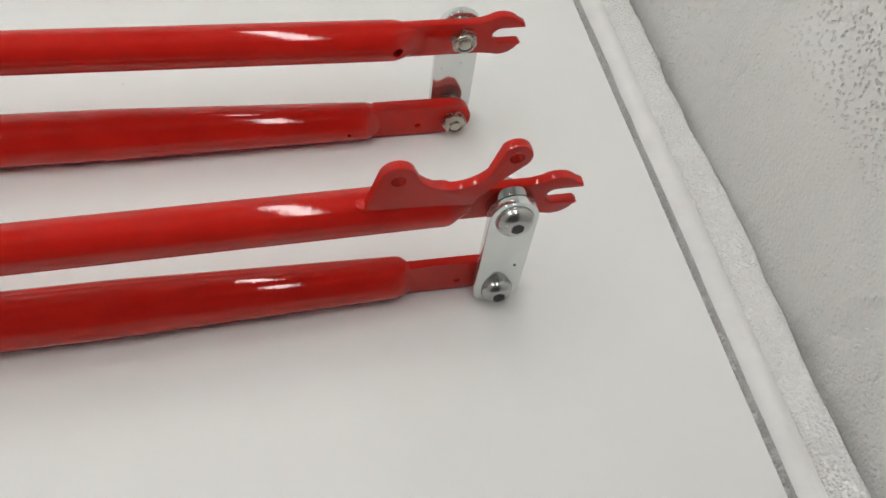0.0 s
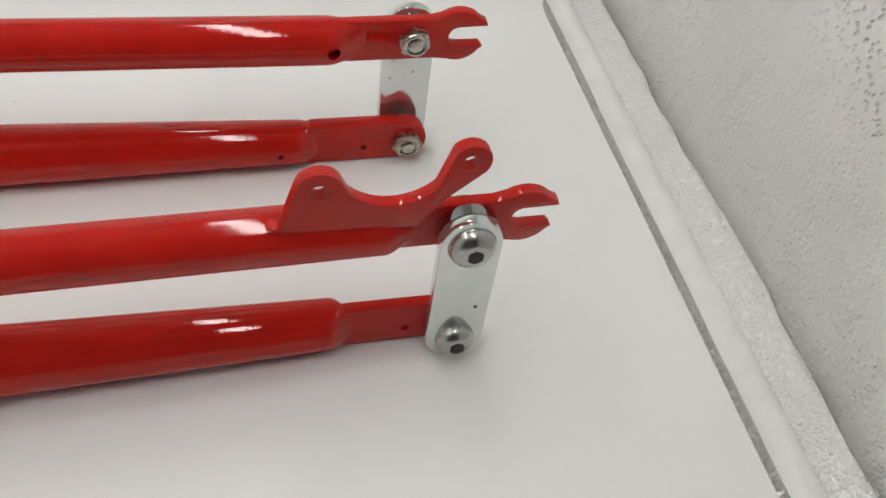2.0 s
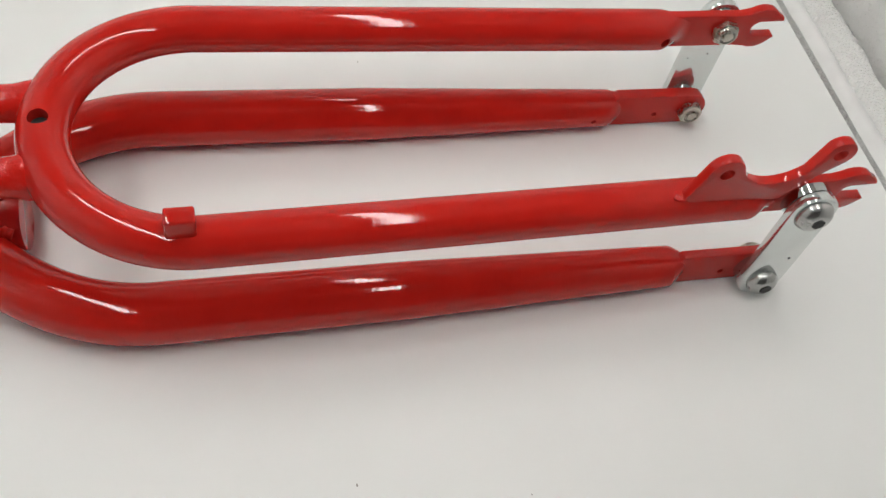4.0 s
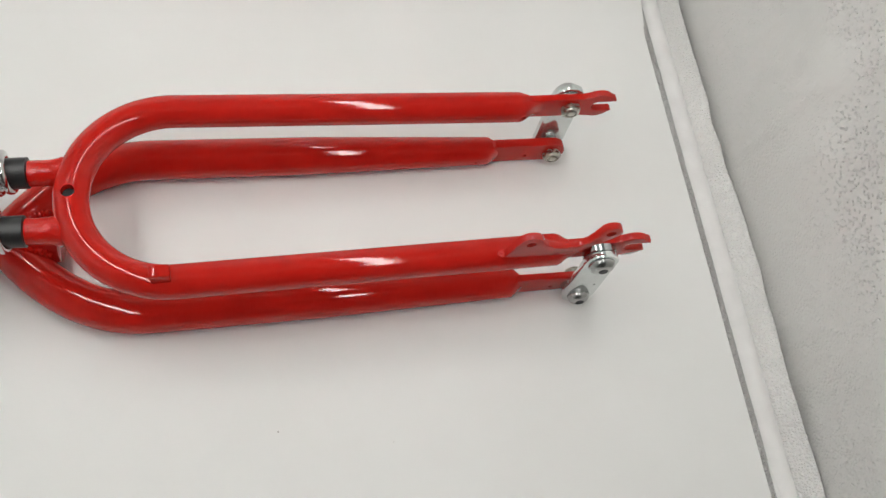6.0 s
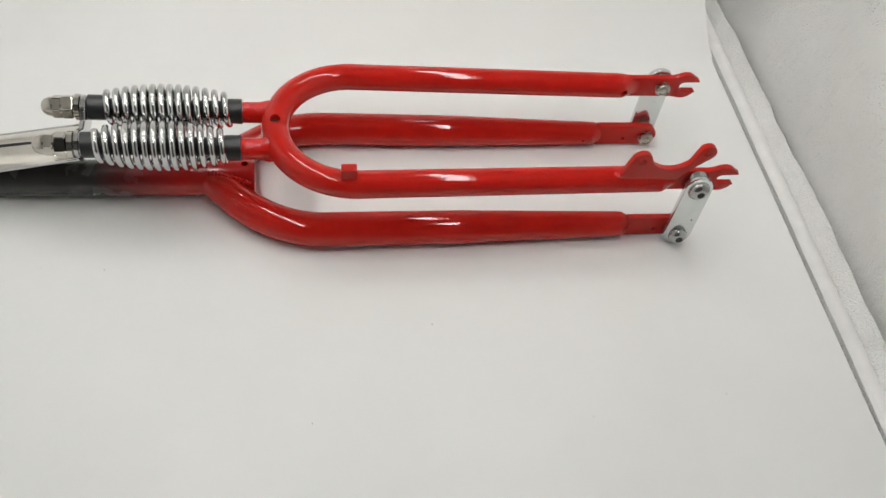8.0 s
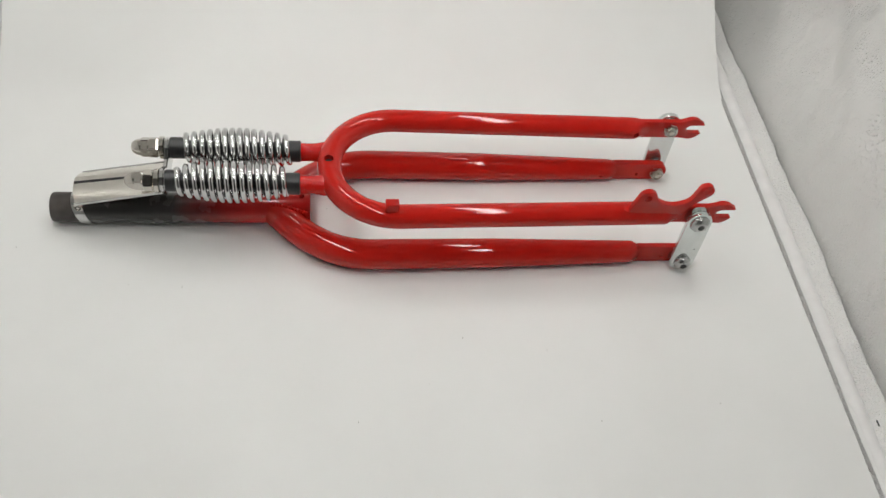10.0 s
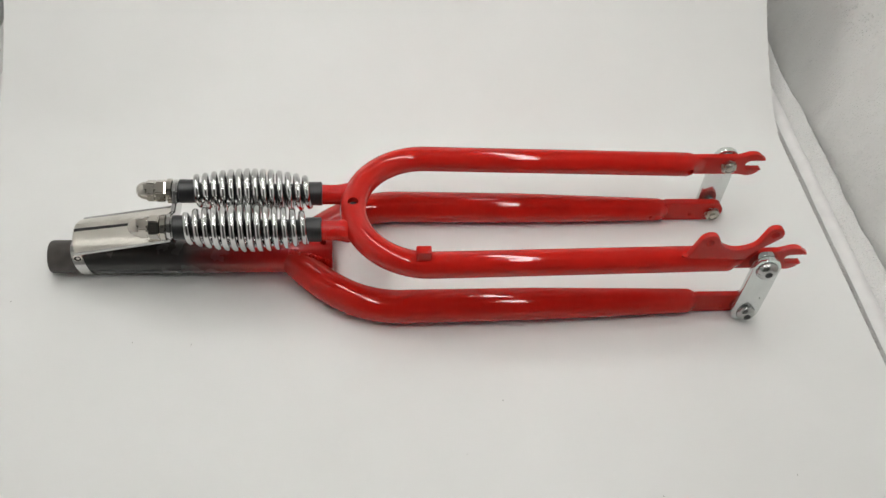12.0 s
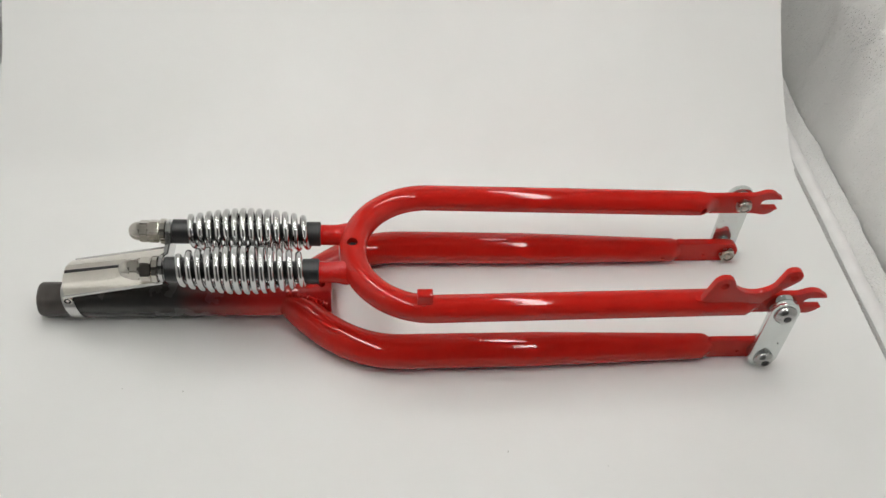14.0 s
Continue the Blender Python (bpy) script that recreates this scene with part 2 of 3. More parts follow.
def plate(outline, y0, y1, bevel=0.0006, seg=2):
    """A flat plate: an outline in x and z, between two values of y."""
    bm = bmesh.new()
    a = [bm.verts.new((x, y0, z)) for x, z in outline]
    b = [bm.verts.new((x, y1, z)) for x, z in outline]
    f0, f1 = bm.faces.new(a), bm.faces.new(b[::-1])
    n = len(a)
    for i in range(n):
        bm.faces.new((a[i], b[i], b[(i + 1) % n], a[(i + 1) % n]))
    bmesh.ops.recalc_face_normals(bm, faces=bm.faces)
    if bevel:
        bmesh.ops.bevel(bm, geom=list(f0.edges) + list(f1.edges), offset=bevel, segments=seg, affect="EDGES", profile=0.5)
    return bm


def drilled(ob, holes):
    """Cuts round holes (centre, direction, radius, depth) out of a mesh for good."""
    bm = bmesh.new()
    for c, d, r, depth in holes:
        q = Vector(d).to_track_quat("Z", "Y").to_matrix().to_4x4()
        c = Vector(c)
        bmesh.ops.create_cone(bm, cap_ends=True, segments=24, radius1=r, radius2=r, depth=depth, matrix=Matrix.Translation(c) @ q)
    me = bpy.data.meshes.new("cutter")
    bm.to_mesh(me)
    bm.free()
    me.materials.append(ob.data.materials[0])
    knife = new("cutter", me)
    knife.location = Vector()
    body = new("body", ob.data)
    mod = body.modifiers.new("cut", "BOOLEAN")
    mod.operation, mod.object, mod.solver = "DIFFERENCE", knife, "EXACT"
    deps = bpy.context.evaluated_depsgraph_get()
    done = bpy.data.meshes.new_from_object(body.evaluated_get(deps))
    bpy.data.objects.remove(body)
    bpy.data.objects.remove(knife)
    for p in done.polygons:
        p.use_smooth = True
    done.set_sharp_from_angle(angle=radians(35))
    ob.data = done
    return ob


# ---- the tent and its backdrop ----
SHEET_F = -0.43  # front edge of the sheet, in the tent's opening
XR, XL = 0.1500, -0.6925
YB, YF, ZT = 0.58, -0.80, 0.80
EDGE_R, EDGE_L = 0.1095, -0.652


def grid_sheet(nu, nv, at, thick=None):
    """A sheet of nu by nv faces; at(u, v) gives its points, u and v from 0 to 1. thick: a second skin, this far along -normal."""
    bm = bmesh.new()
    vs = [[bm.verts.new(at(i / nu, j / nv)) for j in range(nv + 1)] for i in range(nu + 1)]
    for i in range(nu):
        for j in range(nv):
            bm.faces.new((vs[i][j], vs[i + 1][j], vs[i + 1][j + 1], vs[i][j + 1]))
    if thick:
        bm.normal_update()
        ws = [[bm.verts.new(v.co - v.normal * thick) for v in row] for row in vs]
        for i in range(nu):
            for j in range(nv):
                bm.faces.new((ws[i][j], ws[i][j + 1], ws[i + 1][j + 1], ws[i + 1][j]))
        rim = [(i, 0) for i in range(nu)] + [(nu, j) for j in range(nv)] + [(i, nv) for i in range(nu, 0, -1)] + [(0, j) for j in range(nv, 0, -1)]
        for (a, b), (c, d) in zip(rim, rim[1:] + rim[:1]):
            bm.faces.new((vs[a][b], ws[a][b], ws[c][d], vs[c][d]))
    return bm


# the sheet lies flat, bends up in a tight curve and then steepens slowly
BENDS = ((0.075, 0.0, 28.0), (0.45, 28.0, 68.0))
FLAT_LEN, RISE = 0.158 - SHEET_F, 0.03


def sheet_profile(s):
    if s < FLAT_LEN:
        return SHEET_F + s, 0.0
    y, z, s = 0.158, 0.0, s - FLAT_LEN
    for r, a0, a1 in BENDS:
        a0, a1 = radians(a0), radians(a1)
        a = min(a1, a0 + s / r)
        y, z = y + r * (sin(a) - sin(a0)), z + r * (cos(a0) - cos(a))
        s -= r * (a - a0)
    return y + max(0, s) * cos(a1), z + max(0, s) * sin(a1)


SHEET_LEN = FLAT_LEN + sum(r * radians(a1 - a0) for r, a0, a1 in BENDS) + RISE


def sheet_point(u, v):
    y, z = sheet_profile(v * SHEET_LEN)
    spare = max(0.0, min(1.0, (-0.16 - y) / 0.06)) * 0.0060
    return EDGE_L - spare + (EDGE_R - EDGE_L + 2 * spare) * u, y, z


surface("backdrop", grid_sheet(4, 240, sheet_point, 0.0012), SHEET, "matt white plastic photo sheet curving up at the back", "backdrop", 60)
surface("floor", box(bmesh.new(), (XL - 0.18, SHEET_F - 0.02, -0.03), (XR + 0.18, YB + 0.1, -0.0065)), FOIL, "silver cloth floor of the photo tent", "floor")


def cloth(p, amount):
    a = noise.noise(Vector(p) * 9.0) * 0.6 + noise.noise(Vector(p) * 23.0 + Vector((7, 3, 1))) * 0.3
    b = abs(noise.noise(Vector((p[0] * 14, p[1] * 14, p[2] * 5)) + Vector((3, 9, 4))))
    return amount * (a + 0.9 * (0.3 - min(b, 0.3)))


def side_wall(sign, x0):
    def at(u, v):
        y, z = YF + (YB - YF) * u, -0.006 + (ZT + 0.006) * v
        back = max(0.0, min(1.0, (y - 0.12) / 0.25))
        return x0 + sign * (0.12 * max(0, z) + 0.10 * max(0, min(z, 0.16) - 0.02) * back * back * (3 - 2 * back) + cloth((x0, y, z), 0.021) * min(1, 0.04 + max(0, z) * 10) + 0.02 * sin(pi * min(1, z / ZT))), y, z
    return grid_sheet(150, 110, at, 0.002)


surface("wall_right", side_wall(1, XR), FOIL, "silver embossed cloth side wall of the photo tent", "wall", 80)
surface("wall_left", side_wall(-1, XL), FOIL, "silver embossed cloth side wall of the photo tent", "wall", 80)
surface("wall_back", box(bmesh.new(), (XL - 0.18, YB, -0.006), (XR + 0.18, YB + 0.004, ZT)), FOIL, "silver cloth back wall of the photo tent", "wall")
surface("ceiling", box(bmesh.new(), (XL - 0.18, -0.34, ZT + 0.002), (XR + 0.18, YB + 0.004, ZT + 0.006)), FOIL, "silver cloth roof of the photo tent", "ceiling")


def seam_strip(x0, x1, sign, z0, hump, wob, ridge=False):
    """A strip along the foot of a side wall, between two distances from the sheet's middle. ridge: highest near its outer edge, with a creased rim."""
    def at(u, v):
        y = YF + (YB - YF) * u
        w = x0 + (x1 - x0) * v
        k = noise.noise(Vector((y * 14, v * 1.3, 2.0))) * wob + noise.noise(Vector((y * 47, v * 2.0, 5.0))) * wob * 0.45
        if ridge:
            z = z0 + hump * (0.22 * min(1, v / 0.10) + 0.78 * v / 0.88 if v < 0.88 else cos(pi / 2 * (v - 0.88) / 0.1201) ** 0.6) + k * (0.3 + v)
        else:
            z = z0 + hump * sin(pi * v) ** 0.8 + k * sin(pi * v)
        return sign[0] + sign[1] * (w + k * (0.6 + 0.5 * ridge * v)), y, z
    return grid_sheet(420, 16 if ridge else 8, at, 0.0012)


for side, mid in ((1, 0.0), (-1, -0.5425)):
    tag = "right" if side > 0 else "left"
    surface("trim_cord_" + tag, seam_strip(0.1065, 0.1136, (mid, side), -0.0049, 0.0047, 0.0008), CORD, "grey silver cord along the edge of the white sheet", "cord", 70)
    # no real trim: a dark strip added as the gap's shade
    surface("trim_gap_shade_" + tag, seam_strip(0.1131, 0.1142, (mid, side), -0.0055, 0.0014, 0.0006), GAP_SHADE, "thin dark strip painting the shade in the gap between cord and binding", "piping", 70)
    surface("trim_binding_" + tag, seam_strip(0.1136, 0.1288, (mid, side), -0.0045, 0.0045, 0.0006), BINDING, "white nylon binding strip along the tent floor", "binding", 70)
    surface("trim_seam_" + tag, seam_strip(0.1278, 0.1440, (mid, side), -0.0040, 0.0085, 0.0018, True), SEAM, "shiny creased silver seam at the foot of the wall", "seam", 80)

# a dark loose thread caught on the binding
bm = box(bmesh.new(), (0.1310, -0.2325, -0.0005), (0.1326, -0.2265, 0.0012), 0.0005)
tagged(new("loose_thread", mesh_of("loose_thread", bm, DARK)), "short dark loose thread on the white binding strip", "thread")

# two lamps under the tent's roof
for spot, glow in zip(LAMP_PLACES, GLOWS):
    lamp = thing("led_light_bar", "white aluminium LED bar shining down from the tent roof", "lamp", spot, group="lamps under the roof")
    lamp.rotation_euler = (0, 0, radians(LAMP_YAW))
    hx, hy = LAMP_SIZE[0] / 2, LAMP_SIZE[1] / 2
    for nm, lo, hi, mat, txt in (("housing", (-hx - 0.006, -hy - 0.006, 0.002), (hx + 0.006, hy + 0.006, 0.0245), HOUSING, "white aluminium housing"), ("diffuser", (-hx, -hy, 0), (hx, hy, 0.0016), glow, "glowing diffuser")):
        ob = new(nm, mesh_of(nm, box(bmesh.new(), lo, hi), mat))
        ob.parent = lamp
        ob["label"] = txt

# unseen dark screens added around the camera to darken reflections, and the table below
surface("wall_front", box(bmesh.new(), (XL - 0.18, YF - 0.006, -0.03), (XR + 0.18, YF - 0.001, ZT + 0.006)), SCREEN, "unseen dark grey screen added behind the camera to darken reflections", "wall")
surface("ceiling_front", box(bmesh.new(), (XL - 0.18, YF, ZT + 0.002), (XR + 0.18, -0.341, ZT + 0.006)), SCREEN, "unseen dark grey screen added over the front to darken reflections", "ceiling")
surface("ground", box(bmesh.new(), (-1.05, -1.0, -0.06), (0.50, 0.75, -0.032), 0.004), TABLE, "plain grey table top under the photo tent", "table top")

# ---- the springer fork ----
def squashed(x, x0, x1, thin, low):
    """How far a tube is flattened between two stations: its width and height factors."""
    k = max(0.0, min(1.0, (x - x0) / (x1 - x0)))
    k = k * k * (3 - 2 * k)
    return 1 - (1 - thin) * k, 1 - (1 - low) * k


fork = thing("bicycle_suspension_fork", "glossy red bicycle springer fork with chrome springs on white sheet", "bicycle fork")

def blob(name, centre, size, turn, parent):
    """A lumpy bead of weld under the paint."""
    bm = bmesh.new()
    bmesh.ops.create_icosphere(bm, subdivisions=4, radius=1.0)
    m = Matrix.Translation(centre) @ Matrix.Rotation(turn, 4, "Z") @ Matrix.Diagonal((*size, 1))
    for v in bm.verts:
        v.co *= 1 + 0.22 * noise.noise(v.co * 2.3 + Vector(centre) * 300)
    bmesh.ops.transform(bm, matrix=m, verts=bm.verts)
    return part(name, bm, WELD, parent, "rough painted weld bead", 80)


# steerer and rear legs, lying on the sheet
ZS = 0.0150
steerer = part("steerer_tube", lathe([(-0.5365, 0.0128), (-0.536, 0.0142), (-0.375, 0.0143), (-0.366, 0.0150), (-0.340, 0.0152), (-0.3375, 0.0146), (-0.3370, 0.012)], "x", (0, ZS), 56), STEERER, fork, "red steerer tube fading to dark steel", askew=True)
drilled(steerer, [((-0.345, 0.0, ZS + 0.012), (0, 0, 1), 0.0026, 0.02)])
part("steerer_end", lathe([(-0.5642, 0.0105), (-0.5637, 0.0125), (-0.5622, 0.0134), (-0.5360, 0.0134)], "x", (0, ZS), 48), BARE, fork, "bare dark brown steel tube end", askew=True)

REAR_Y, REAR_Z = 0.0553, 0.0138
for side in (-1, 1):
    path, radii = [], []
    bow = ((-0.374, -0.002), (-0.355, 0.022), (-0.328, REAR_Y), (-0.283, REAR_Y))
    for i in range(25):
        t = i / 24
        k = ((1 - t) ** 3, 3 * t * (1 - t) ** 2, 3 * t * t * (1 - t), t ** 3)
        path.append((sum(w * p[0] for w, p in zip(k, bow)), side * sum(w * p[1] for w, p in zip(k, bow)), ZS + (REAR_Z - ZS) * t))
        radii.append(0.0131 + 0.0005 * t)
    for i in range(1, 41):
        x = -0.283 + (0.283 - 0.046) * i / 40
        k = max(0.0, (x + 0.175) / 0.129)
        path.append((x, side * (REAR_Y - 0.0030 * i / 40), REAR_Z - 0.0029 * i / 40))
        radii.append(0.0137 - 0.0003 * min(1, i / 18) - 0.0032 * k)
    RY1, RZ1 = REAR_Y - 0.0030, REAR_Z - 0.0029
    for i in range(1, 11):
        path.append((-0.046 + 0.0012 * i, side * (RY1 + (0.0014 if side < 0 else -0.0015) * i / 10), RZ1 + 0.0003 * i / 10))
        radii.append(0.0102)
    leg = part("rear_leg", tube(path, lambda i: radii[i], 48, lambda i: squashed(path[i][0], -0.0460, -0.0360, 0.24, 0.84)), RED, fork)
    if side > 0:
        drilled(leg, [((-0.0555, 0.0430, 0.0112), (0, 1, 0), 0.0013, 0.008)])
    seam = [(-0.3725 + 0.0320 * i / 60, side * (0.0070 + 0.0080 * i / 60), ZS + 0.0122 - 0.0050 * (i / 60) ** 2) for i in range(61)]
    thick = [0.0024 * (0.75 + 0.35 * abs(sin(i * 0.62)) + 0.35 * noise.noise(Vector((i * 0.33, side * 4.0, 1.0)))) for i in range(61)]
    part("weld_bead", tube(seam, lambda i: thick[i], 18), WELD, leg, "rough painted weld bead", 80)
    blob("weld_bead", (-0.0440, side * RY1, RZ1 + 0.0075), (0.0034, 0.0050, 0.0024), 0.0, leg)
    y0, y1 = (-0.0562, -0.0512) if side < 0 else (0.0483, 0.0550)
    tab = part("pivot_tab", plate([(-0.0430, 0.0008)] + arc(0.0012 if side < 0 else 0.0025, 0.0113, 0.0105, -90, 90, 14) + [(-0.0410, 0.0222), (-0.0430, 0.0205)], y0, y1, 0.0007), RED, leg)
    drilled(tab, [((-0.0168, (y0 + y1) / 2, 0.0082), (0, 1, 0), 0.0015, 0.02)])

# front fork: one bent tube standing over the rear legs
FZ, FR, FA = 0.0684, 0.0104, 0.0584
BEND_X = -0.3200 + FA


def front_leg(side):
    """A leg that closes in and sinks a little towards its drop-out."""
    pts, rs = [], []
    low = -0.0004 if side > 0 else 0.0006
    for i in range(31):
        x = BEND_X + (-0.033 - BEND_X) * i / 30
        pts.append((x, side * (FA - (0.0040 if side > 0 else 0.0052) * i / 30), FZ + (low - 0.0031) * i / 30))
        rs.append(FR)
    end = pts[-1]
    for i in range(1, 13):
        pts.append((-0.033 + 0.0013 * i, end[1], end[2]))
        rs.append(FR)
    return pts, rs


pf, rf = front_leg(1)
pn, rn = front_leg(-1)
bend = [(BEND_X - FA * cos(radians(a)), FA * sin(radians(a)), FZ) for a in range(86, -87, -4)]
path = pf[::-1] + bend + pn
radii = rf[::-1] + [FR] * len(bend) + rn
front = part("front_fork_tube", tube(path, lambda i: radii[i], 48, lambda i: squashed(path[i][0], -0.0345, -0.0180, 0.26, 0.90) if path[i][1] > 0 else squashed(path[i][0], -0.0290, -0.0175, 0.50, 0.62)), RED, fork)
drilled(front, [((-0.3200, 0.0, FZ + 0.008), (0, 0, 1), 0.0040, 0.015), ((-0.0318, 0.0455, 0.0646), (0, 1, 0), 0.0027, 0.010)])

# an added black disc gives the hole its shade by colour
bm = bmesh.new()
bmesh.ops.create_cone(bm, cap_ends=True, segments=24, radius1=0.0039, radius2=0.0039, depth=0.0010, matrix=Matrix.Translation((-0.3200, 0.0, FZ + 0.0048)))
part("hole_shade", bm, DARK, front, "black disc painting the shade inside the drilled hole")

# drop-outs with an open slot
for side, DZ, ya, yb in ((-1, 0.0662, -0.0556, -0.0506), (1, 0.0652, 0.0524, 0.0574)):
    out = [(-0.0340, DZ + 0.0095), (0.0080, DZ + 0.0095)] + arc(0.0198, DZ + 0.0008, 0.0122, 125, 42, 6) + [(0.0318, DZ + 0.0072), (0.0326, DZ + 0.0050), (0.0200, DZ + 0.0048)]
    out += arc(0.0200, DZ + 0.0003, 0.0045, 100, 260, 8) + [(0.0300, DZ - 0.0042), (0.0313, DZ - 0.0055)] + arc(0.0200, DZ - 0.0009, 0.0112, -32, -112, 7) + [(0.0090, DZ - 0.0104), (-0.0340, DZ - 0.0104)]
    part("dropout", plate([(x + max(0.0, min(1.0, (x + 0.02) / 0.03)) * (0.0032 if side > 0 else 0.0020), z) for x, z in out], ya, yb, 0.0007), RED, front)

# disc brake mount on one leg
out = [(-0.0665, 0.0740), (-0.0640, 0.0775)] + arc(-0.0514, 0.0918, 0.0080, 158, 25, 12) + arc(-0.0272, 0.1028, 0.0192, 212, 325, 16)[1:-1] + arc(-0.0029, 0.1000, 0.0072, 140, -40, 12) + [(-0.0075, 0.0860), (-0.0125, 0.0800), (-0.0165, 0.0755), (-0.0180, 0.0720)]
mount = part("brake_mount", plate(out, -0.0605, -0.0555, 0.0008), RED, front, "curved red disc brake mount with two holes")
drilled(mount, [((-0.0514, -0.058, 0.0918), (0, 1, 0), 0.0031, 0.02), ((-0.0029, -0.058, 0.1000), (0, 1, 0), 0.0031, 0.02)])


blob("weld_bead", (-0.0640, -0.0570, 0.0755), (0.0052, 0.0036, 0.0013), 0.1, front)
part("cable_guide", box(bmesh.new(), (-0.2737, -0.0625, 0.0760), (-0.2623, -0.0545, 0.0870), 0.0012, 3), RED, front)

# rocker links, bolts and nuts
for side, LX, LZ0, LZ1, out_y in ((-1, 0.0008, 0.0110, 0.0650, 0.0034), (1, 0.0032, 0.0108, 0.0652, 0.0022)):
    def yy(v):
        return side * (v + out_y)
    y0, y1 = sorted((yy(0.0572), yy(0.0618)))
    out = arc(LX, LZ1, 0.0113, 0, 180, 18) + arc(LX, LZ0, 0.0113, 180, 360, 18)
    link = part("rocker_link", plate(out, y0, y1, 0.0006), ZINC, fork, "zinc-plated steel rocker link")
    for dx, dz, r in (((0.0060, 0.0185, 0.0007),) if side < 0 else ((0.0015, 0.0410, 0.0007), (0.0030, 0.0315, 0.0004), (-0.0075, 0.0285, 0.0004))):
        part("pit_mark", lathe([(yy(0.0617) if side < 0 else yy(0.0573), r), (yy(0.06195) if side < 0 else yy(0.05705), r)], "y", (LX + dx, LZ0 + dz), 10), DARK, link)
    sr = 0.0111 if side < 0 else 0.0086
    inner = (0.0556 if side < 0 else 0.0574) - out_y
    part("spacer", lathe([(yy(inner), sr - 0.001), (yy(inner + 0.0001), sr), (yy(0.0568), sr), (yy(0.0571), sr - 0.001)], "y", (LX, LZ1), 44), SPACER, link, "polished steel spacer ring")
    wr = 0.0108 if side < 0 else 0.0060
    part("lower_spacer", lathe([(yy((0.0561 if side < 0 else 0.0549) - out_y), wr - 0.001), (yy((0.0562 if side < 0 else 0.0550) - out_y), wr), (yy(0.0570), wr), (yy(0.0571), wr - 0.001)], "y", (LX, LZ0), 32), SPACER, link)
    for z in (LZ0, LZ1):
        big = 1.02 if z == LZ1 else 0.90
        dome = [(yy(0.0619 + 0.0058 * sin(radians(a))), 0.0086 * big * cos(radians(a)) ** 0.75) for a in range(0, 72, 6)]
        bolt = part("pivot_bolt", lathe([(yy(0.0460), 0.0040), (yy(0.0618), 0.0040), (yy(0.0618), 0.0084 * big)] + dome, "y", (LX, z), 44), BOLT, fork, "button-head steel bolt with hex socket")
        # a solid black hexagon paints the shade inside the socket
        sock = bmesh.new()
        bmesh.ops.create_cone(sock, cap_ends=True, segments=6, radius1=0.0030, radius2=0.0030, depth=0.0012, matrix=Matrix.Translation((LX, yy(0.0671), z)) @ Matrix.Rotation(pi / 2, 4, "X"))
        part("hex_socket", sock, DARK, bolt, "hex socket, its shade painted black")
        base = (0.0506 if side < 0 else 0.0524) if z == LZ1 else (0.0512 if side < 0 else 0.0483)
        nut = bmesh.new()
        bmesh.ops.create_cone(nut, cap_ends=True, segments=6, radius1=0.0072, radius2=0.0072, depth=0.0040, matrix=Matrix.Translation((LX, side * (base - 0.0021), z)) @ Matrix.Rotation(pi / 2, 4, "X") @ Matrix.Rotation(radians(12 if z == LZ1 else 34), 4, "Z"))
        bmesh.ops.bevel(nut, geom=nut.edges[:], offset=0.0006, segments=2, affect="EDGES")
        ob = part("lock_nut", nut, PLATED, fork, "nickel hex nut")
        part("nut_collar", lathe([(side * (base - 0.0040), 0.0058), (side * (base - 0.0050), 0.0055), (side * (base - 0.0055), 0.0048), (side * (base - 0.0054), 0.0042), (side * (base - 0.0042), 0.0040), (side * (base - 0.0041), 0.0020)], "y", (LX, z), 28), PLATED, ob)
        part("bolt_end", lathe([(side * (base - 0.0041), 0.0030), (side * (base - 0.0056), 0.0030), (side * (base - 0.0059), 0.0025)], "y", (LX, z), 20), PLATED, bolt)

# springs, their rods and nuts
RY, RZ = 0.0195, 0.0706


def spring_part(name, bm, material, parent, label="", sharp=35):
    """A part of the spring unit, whose axis sinks a little towards the front tube."""
    for v in bm.verts:
        v.co.z -= 0.027 * (v.co.x + 0.44)
    return part(name, bm, material, parent, label, sharp)


